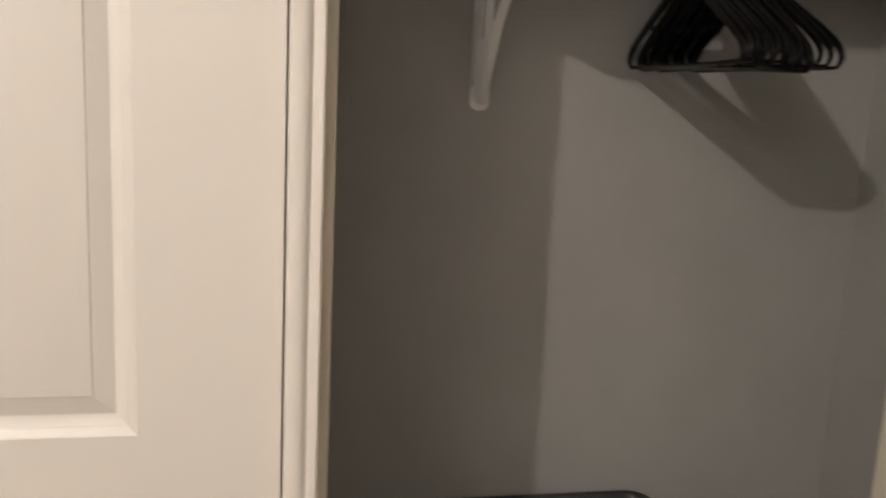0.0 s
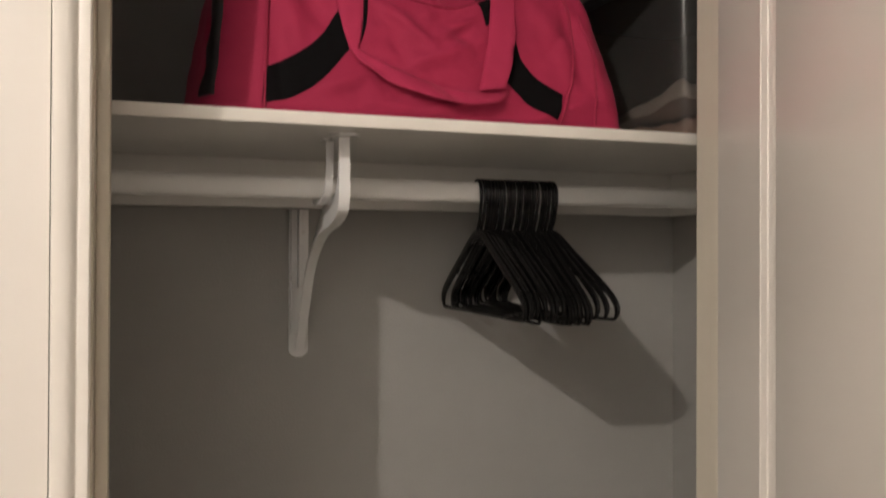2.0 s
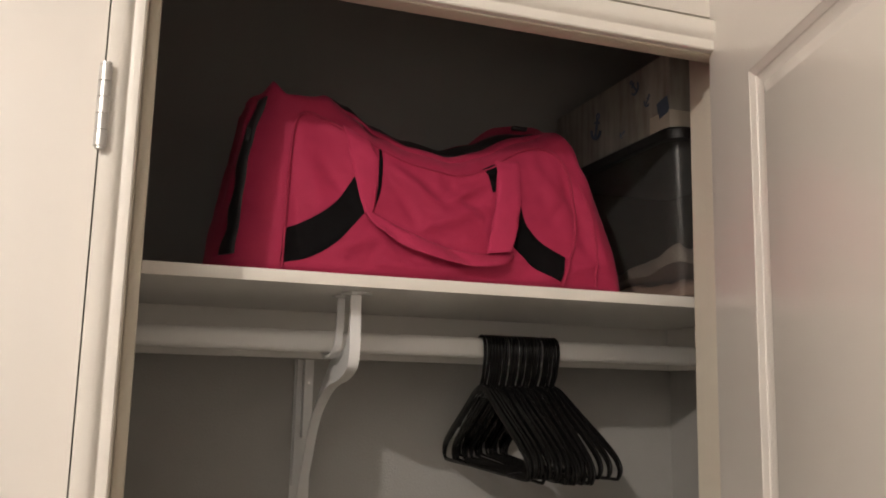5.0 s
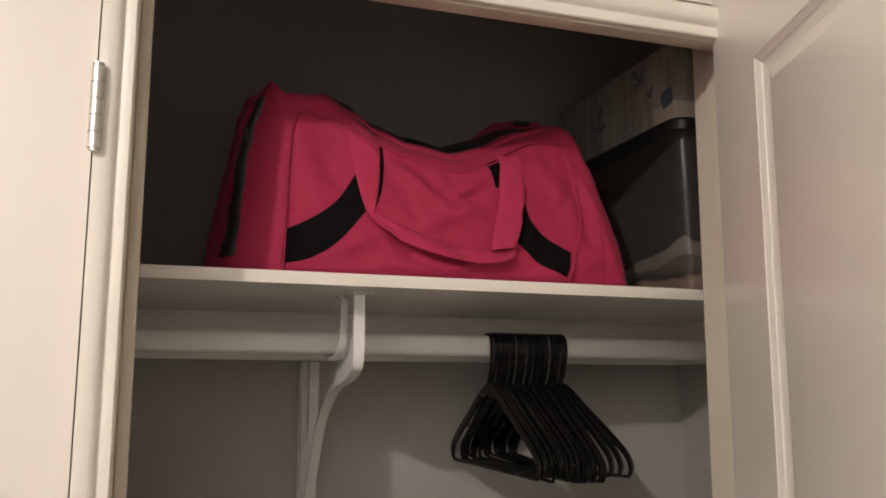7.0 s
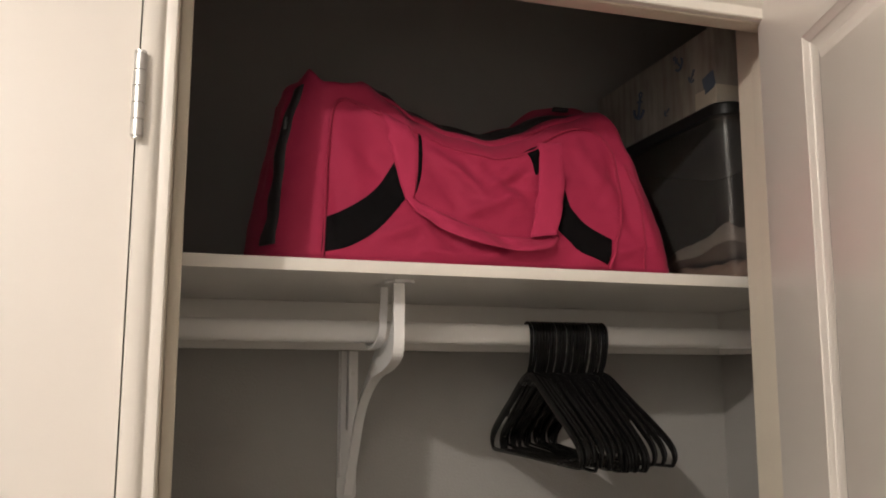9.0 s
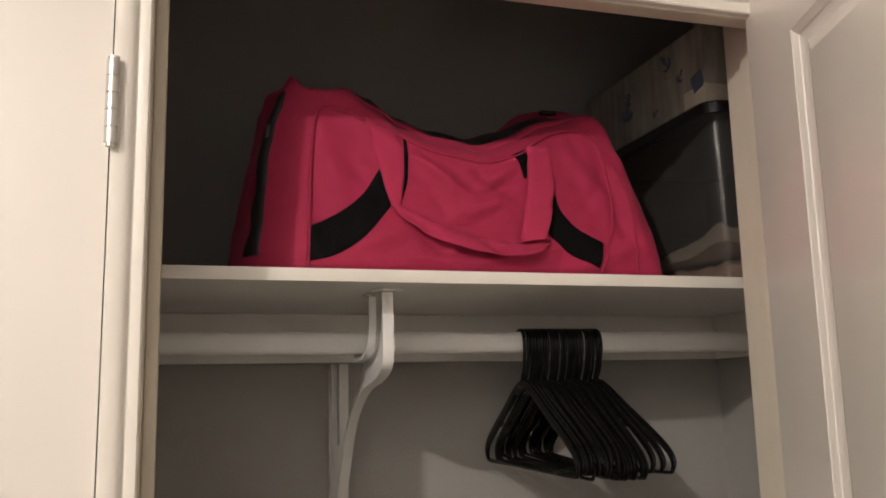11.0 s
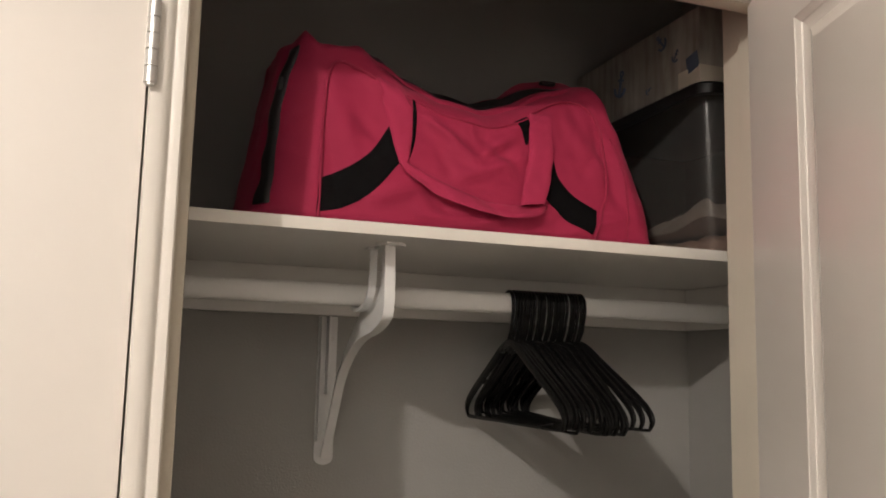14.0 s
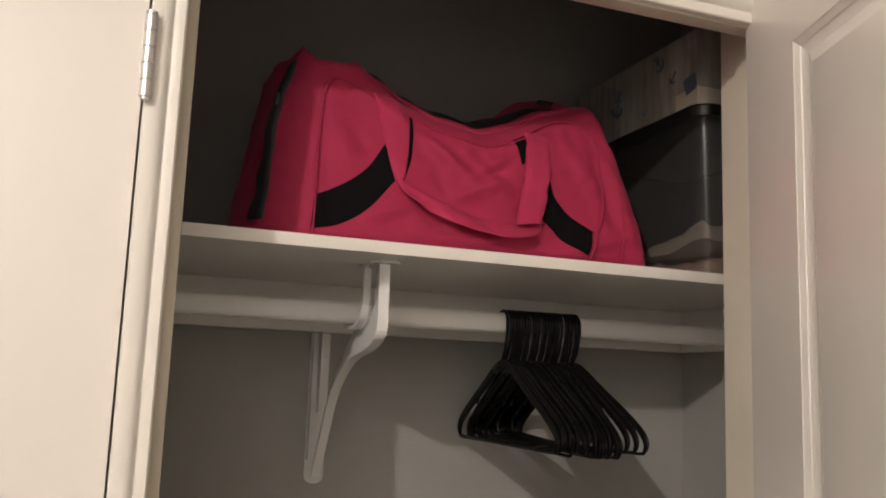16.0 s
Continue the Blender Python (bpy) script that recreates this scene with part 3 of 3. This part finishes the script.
part("black_insert", cloth_strip([(0.3095, 1.873), (0.3085, 1.840), (0.3050, 1.810), (0.3005, 1.783)], [(0.3135, 1.871), (0.3140, 1.838), (0.3110, 1.808), (0.3030, 1.783)], 16, 4, 0.0020), M_BLACKF, bag, "black fabric insert", angle=70)
part("black_insert", cloth_strip([(0.466, 1.857), (0.472, 1.848), (0.477, 1.838), (0.481, 1.822)], [(0.487, 1.868), (0.488, 1.855), (0.487, 1.842), (0.4845, 1.824)], 14, 5, 0.0020), M_BLACKF, bag, "black fabric insert", angle=70)
part("webbing_strap", cloth_strip([(0.258, 1.900), (0.267, 1.862), (0.2745, 1.828), (0.280, 1.80), (0.2885, 1.772)], [(0.298, 1.880), (0.307, 1.856), (0.3075, 1.825), (0.305, 1.80), (0.3005, 1.776)], 26, 8, 0.0038), M_STRAP, bag, "pink webbing strap", angle=70)
part("webbing_strap", cloth_strip([(0.489, 1.873), (0.4865, 1.84), (0.480, 1.800), (0.471, 1.76), (0.461, 1.727)], [(0.5255, 1.875), (0.5235, 1.84), (0.519, 1.800), (0.511, 1.762), (0.498, 1.732)], 26, 8, 0.0038,
     lambda u, v: 0.015 * u ** 1.2), M_STRAP, bag, "pink webbing strap hanging loose", angle=70)
part("carry_handle", cloth_strip([(0.288, 1.782), (0.316, 1.767), (0.350, 1.751), (0.397, 1.735), (0.442, 1.728), (0.480, 1.731), (0.506, 1.742)], [(0.294, 1.765), (0.318, 1.744), (0.354, 1.725), (0.400, 1.712), (0.447, 1.706), (0.486, 1.713), (0.510, 1.728)], 40, 8, 0.0030,
     lambda u, v: 0.019 * math.sin(math.pi * u) * (0.25 + 1.0 * v)), M_STRAP, bag, "pink drooping webbing handle", angle=70)


def seam(pts, rad=0.0024):
    P = spline([(a, 0, b) for a, b in pts], 40)
    return tube(bmesh.new(), [(p.x, y_front(p.x, p.z) - 0.0008, p.z) for p in P], rad, 7)


part("piping", seam([(0.1775, 1.690), (0.1815, 1.785), (0.186, 1.859), (0.192, 1.900), (0.207, 1.914), (0.228, 1.908), (0.256, 1.893)]), M_PINKD, bag, "dark pink piping")
part("piping", seam([(0.492, 1.872), (0.536, 1.897), (0.569, 1.903), (0.598, 1.885), (0.614, 1.830), (0.611, 1.756), (0.588, 1.690)]), M_PINKD, bag, "dark pink piping")
part("piping", seam([(0.626, 1.850), (0.640, 1.80), (0.648, 1.75), (0.646, 1.692)], 0.0019), M_PINKD, bag, "dark pink piping")
part("piping", seam([(0.300, 1.876), (0.35, 1.856), (0.42, 1.842), (0.47, 1.855), (0.49, 1.866)], 0.0017), M_PINKD, bag, "dark pink piping")


def top_point(x, s, up):
    """A point on the bag's top at the share s from front to back."""
    lo, hi = -1.0, 1.0
    for _ in range(30):
        mid = (lo + hi) / 2
        if bag_point(mid, 2 * s - 1, 1).x < x:
            lo = mid
        else:
            hi = mid
    p = bag_point(lo, 2 * s - 1, 1)
    p.z += up
    return p


def top_strip(x0, x1, s0, s1, lift, n=44, wob=0.0):
    bm = bmesh.new()
    rows = []
    for i in range(n):
        x = x0 + (x1 - x0) * i / (n - 1)
        w = wob * math.sin(i * 0.9)
        up = lift + 0.006 * max(0.0, min(1.0, (0.36 - x) / 0.08)) - 0.009 * (1 - min(1.0, i / 5)) - 0.006 * (1 - min(1.0, (n - 1 - i) / 4))
        rows.append([top_point(x, s0 + w, up), top_point(x, (s0 + s1) / 2 + w, up + 0.0022), top_point(x, s1 + w, up), top_point(x, s1 + w, up - 0.004), top_point(x, s0 + w, up - 0.004)])
    vs = grid_faces(bm, rows, close_v=True)
    bm.faces.new(vs[0])
    bm.faces.new(vs[-1])
    return bm


zipper = part("top_zipper", top_strip(0.238, 0.592, 0.20, 0.335, 0.0022), M_ZIP, bag, "black coil zipper", angle=70)
part("zipper_flap", top_strip(0.255, 0.600, 0.10, 0.19, 0.0022), M_PINK, bag, "pink zipper edging", angle=70)
q = top_point(0.572, 0.36, 0.006)
part("zipper_pull", box(bmesh.new(), q.x - 0.016, q.x + 0.010, q.y - 0.005, q.y + 0.005, q.z - 0.002, q.z + 0.004, 0.0015), M_ZIP, zipper, "black zipper pull")


def end_point(s, h, out):
    p = bag_point(-1, 2 * s - 1, 2 * h - 1)
    p.x -= out
    return p


def end_strip(rows_sh, out):
    bm = bmesh.new()
    rows = []
    for (s0, s1, h) in rows_sh:
        rows.append([end_point(s0, h, out), end_point((s0 + s1) / 2, h, out + 0.002), end_point(s1, h, out), end_point(s1, h, out - 0.005), end_point(s0, h, out - 0.005)])
    vs = grid_faces(bm, rows, close_v=True)
    bm.faces.new(vs[0])
    bm.faces.new(vs[-1])
    return bm


ez = part("pocket_zipper", end_strip([(0.120 - 0.01 * k / 30 + 0.03 * math.sin(math.pi * k / 30) + 0.004 * math.sin(k * 0.8), 0.195 - 0.03 * k / 30 + 0.03 * math.sin(math.pi * k / 30) + 0.006 * math.sin(k * 0.8 + 1), 0.10 + 0.83 * k / 30) for k in range(31)], 0.003), M_ZIP, bag, "black end pocket zipper", angle=70)
p1 = end_point(0.145, 0.74, 0.005)
part("zipper_pull", box(bmesh.new(), p1.x - 0.003, p1.x + 0.003, p1.y - 0.0025, p1.y + 0.0025, p1.z - 0.010, p1.z + 0.008, 0.001), M_ZIP, ez, "small black zipper pull")

# ---- storage bin and printed carton ----
def rounded(x0, x1, y0, y1, r, n=6):
    out = []
    for cx, cy, a0 in ((x1 - r, y0 + r, -90), (x1 - r, y1 - r, 0), (x0 + r, y1 - r, 90), (x0 + r, y0 + r, 180)):
        for k in range(n + 1):
            a = radians(a0 + 90 * k / n)
            out.append((cx + r * math.cos(a), cy + r * math.sin(a)))
    return out


def shell(levels):
    """Stack of rounded outlines (x0, x1, y0, y1, r, z) joined to one skin."""
    bm = bmesh.new()
    rows = [[(x, y, z) for x, y in rounded(a, b, c, d, r)] for a, b, c, d, r, z in levels]
    vs = grid_faces(bm, rows, close_v=True)
    return bm, vs


BX0, BX1, BY0, BY1 = 0.761, 1.022, 0.186, 0.585
bin_ = thing("storage_bin", (0.89, 0.385, SHZ + 0.001), "smoky clear plastic storage bin with black rim on the shelf", "storage bin")
z0 = SHZ + 0.0012
t = 0.0022
bm, vs = shell([(BX0 + 0.022, BX1 - 0.022, BY0 + 0.016, BY1 - 0.016, 0.022, z0), (BX0 + 0.016, BX1 - 0.016, BY0 + 0.011, BY1 - 0.011, 0.026, z0 + 0.006),
                (BX0 + 0.004, BX1 - 0.004, BY0 + 0.004, BY1 - 0.004, 0.028, 1.928), (BX0 + 0.004 + t, BX1 - 0.004 - t, BY0 + 0.004 + t, BY1 - 0.004 - t, 0.026, 1.928),
                (BX0 + 0.016 + t, BX1 - 0.016 - t, BY0 + 0.011 + t, BY1 - 0.011 - t, 0.024, z0 + 0.008), (BX0 + 0.022 + t, BX1 - 0.022 - t, BY0 + 0.016 + t, BY1 - 0.016 - t, 0.020, z0 + 0.0035)])
bm.faces.new(vs[0])
bm.faces.new(vs[-1])
part("bin_body", bm, M_BIN, bin_)
bm, vs = shell([(BX0 + 0.002, BX1 - 0.002, BY0 + 0.002, BY1 - 0.002, 0.028, 1.9285), (BX0 - 0.004, BX1 + 0.004, BY0 - 0.004, BY1 + 0.004, 0.032, 1.9295), (BX0 - 0.005, BX1 + 0.005, BY0 - 0.005, BY1 + 0.005, 0.033, 1.944),
                (BX0 - 0.002, BX1 + 0.002, BY0 - 0.002, BY1 + 0.002, 0.030, 1.9475), (BX0 + 0.012, BX1 - 0.012, BY0 + 0.012, BY1 - 0.012, 0.024, 1.9475), (BX0 + 0.015, BX1 - 0.015, BY0 + 0.015, BY1 - 0.015, 0.022, 1.944)])
bm.faces.new(vs[0])
bm.faces.new(vs[-1])
part("lid", bm, M_LID, bin_, "black plastic lid")


def lump(x0, x1, y0, y1, zb, h, seed, rise=0.0):
    """A soft crumpled heap of cloth, rising towards the front by rise."""
    bm = bmesh.new()
    n = 34
    top, low = [], []
    for i in range(n):
        a, b = [], []
        for j in range(n):
            u, v = i / (n - 1), j / (n - 1)
            e = min(1, 9 * min(u, 1 - u, v, 1 - v)) ** 0.5
            k = 0.75 + 0.45 * noise.noise(Vector((u * 3.1 + seed, v * 4.3, seed))) + 0.30 * abs(noise.noise(Vector((u * 8.0, v * 9.0 + seed, 2.0))))
            base = zb + rise * 0.45 * (1 - v) ** 1.5 + 0.007 * noise.noise(Vector((u * 2.5, v * 5.0, seed + 3)))
            base = max(base, z0 + 0.0045)
            a.append((x0 + (x1 - x0) * u, y0 + (y1 - y0) * v, base + (h + rise * 0.55 * (1 - v) ** 2) * max(0.05, e * k)))
            b.append((x0 + (x1 - x0) * u, y0 + (y1 - y0) * v, base))
        top.append(a)
        low.append(b)
    va, vb = grid_faces(bm, top), grid_faces(bm, low)
    rim = lambda v: [v[0][j] for j in range(n)] + [v[i][n - 1] for i in range(1, n)] + [v[n - 1][j] for j in range(n - 2, -1, -1)] + [v[i][0] for i in range(n - 2, 0, -1)]
    ra, rb = rim(va), rim(vb)
    for k in range(len(ra)):
        q = (k + 1) % len(ra)
        bm.faces.new((ra[k], ra[q], rb[q], rb[k]))
    return bm


tagged(new("folded_cloth", mesh_of("folded_cloth", lump(BX0 + 0.0265, BX1 - 0.028, BY0 + 0.0205, BY1 - 0.03, z0 + 0.0045, 0.034, 3.3), M_CLOTH1, angle=80)), "tan crumpled cloth inside the storage bin", "cloth")
tagged(new("folded_cloth", mesh_of("folded_cloth", lump(BX0 + 0.0235, BX1 - 0.05, BY0 + 0.020, BY1 - 0.06, z0 + 0.034, 0.024, 8.1, 0.050), M_CLOTH2, angle=80)), "grey white crumpled cloth inside the storage bin", "cloth")

CX0, CX1, CY0, CY1, CZ0, CZ1 = 0.766, 1.014, 0.200, 0.588, 1.9485, 2.074
carton = thing("printed_carton", (0.88, 0.39, CZ0), "pale board-print carton with blue anchor motifs on the bin", "box")
part("carton_body", boxed(CX0, CX1, CY0, CY1, CZ0, CZ1, 0.004), M_CARTON, carton)
bm = bmesh.new()
box(bm, CX0 - 0.0012, CX0 + 0.060, CY0 - 0.0012, CY0 + 0.055, CZ0 + 0.001, CZ0 + 0.030, 0.001)
part("carton_band", bm, M_BAND, carton, "cream printed band")


def anchor(y, z, s, turn):
    """A small flat anchor print on the carton's side."""
    bm = bmesh.new()
    x = CX0 - 0.0008
    def P(a, b):
        c, d = math.cos(turn), math.sin(turn)
        return (x, y + s * (a * c - b * d), z + s * (a * d + b * c))
    tube(bm, [P(0, -0.5), P(0, 0.5)], s * 0.07, 6)
    tube(bm, [P(-0.22, 0.28), P(0.22, 0.28)], s * 0.06, 6)
    tube(bm, [P(0.13 * math.cos(a), 0.62 + 0.13 * math.sin(a)) for a in [2 * math.pi * k / 12 for k in range(13)]], s * 0.05, 6)
    tube(bm, [P(0.45 * math.cos(a), -0.1 + 0.42 * math.sin(a)) for a in [math.pi + math.pi * k / 12 for k in range(13)]], s * 0.08, 6)
    return bm


for y, z, s, tn in ((0.428, 2.010, 0.036, 0.25), (0.300, 2.046, 0.024, -0.7), (0.262, 2.010, 0.016, 0.6), (0.340, 1.975, 0.012, 1.1)):
    part("anchor_motif", anchor(y, z, s, tn), M_BLUE, carton, "faded blue anchor print")
bm = bmesh.new()
tube(bm, [(CX0 - 0.0006, 0.214 + 0.002 * k, 1.972 + 0.009 * k) for k in range(4)], 0.0155, 12, 1.0)
bmesh.ops.scale(bm, vec=(0.08, 1, 1), space=Matrix.Translation((-(CX0 - 0.0006), 0, 0)), verts=bm.verts)
part("blue_motif", bm, M_BLUE, carton, "blue printed shape")

# ---- tote on the closet floor ----
TX0, TX1, TY0, TY1, TZ = 0.135, 0.647, 0.215, 0.592, 0.639
tote = thing("storage_tote", (0.39, 0.40, 0.0), "tall black plastic storage tote with a latched lid", "storage tote")
bm, vs = shell([(TX0 + 0.05, TX1 - 0.05, TY0 + 0.04, TY1 - 0.04, 0.04, 0.001), (TX0 + 0.04, TX1 - 0.04, TY0 + 0.03, TY1 - 0.03, 0.045, 0.012), (TX0 + 0.012, TX1 - 0.012, TY0 + 0.012, TY1 - 0.012, 0.045, 0.598)])
bm.faces.new(vs[0])
bm.faces.new(vs[-1])
part("tub", bm, M_TOTE, tote)
bm, vs = shell([(TX0 + 0.004, TX1 - 0.004, TY0 + 0.004, TY1 - 0.004, 0.04, 0.5985), (TX0, TX1, TY0, TY1, 0.045, 0.602), (TX0, TX1, TY0, TY1, 0.045, TZ - 0.006), (TX0 + 0.006, TX1 - 0.006, TY0 + 0.006, TY1 - 0.006, 0.042, TZ),
                (TX0 + 0.020, TX1 - 0.020, TY0 + 0.020, TY1 - 0.020, 0.032, TZ), (TX0 + 0.026, TX1 - 0.026, TY0 + 0.026, TY1 - 0.026, 0.028, TZ - 0.010), (TX0 + 0.05, TX1 - 0.05, TY0 + 0.05, TY1 - 0.05, 0.02, TZ - 0.010),
                (TX0 + 0.056, TX1 - 0.056, TY0 + 0.056, TY1 - 0.056, 0.02, TZ - 0.004)])
bm.faces.new(vs[0])
bm.faces.new(vs[-1])
part("lid", bm, M_TOTE, tote, "black ribbed lid")
part("latch", boxed(TX1 - 0.004, TX1 + 0.016, 0.335, 0.425, 0.560, TZ + 0.006, 0.005), M_LID, tote, "black side latch")
part("latch", boxed(TX0 - 0.016, TX0 + 0.004, 0.335, 0.425, 0.560, TZ + 0.006, 0.005), M_LID, tote, "black side latch")
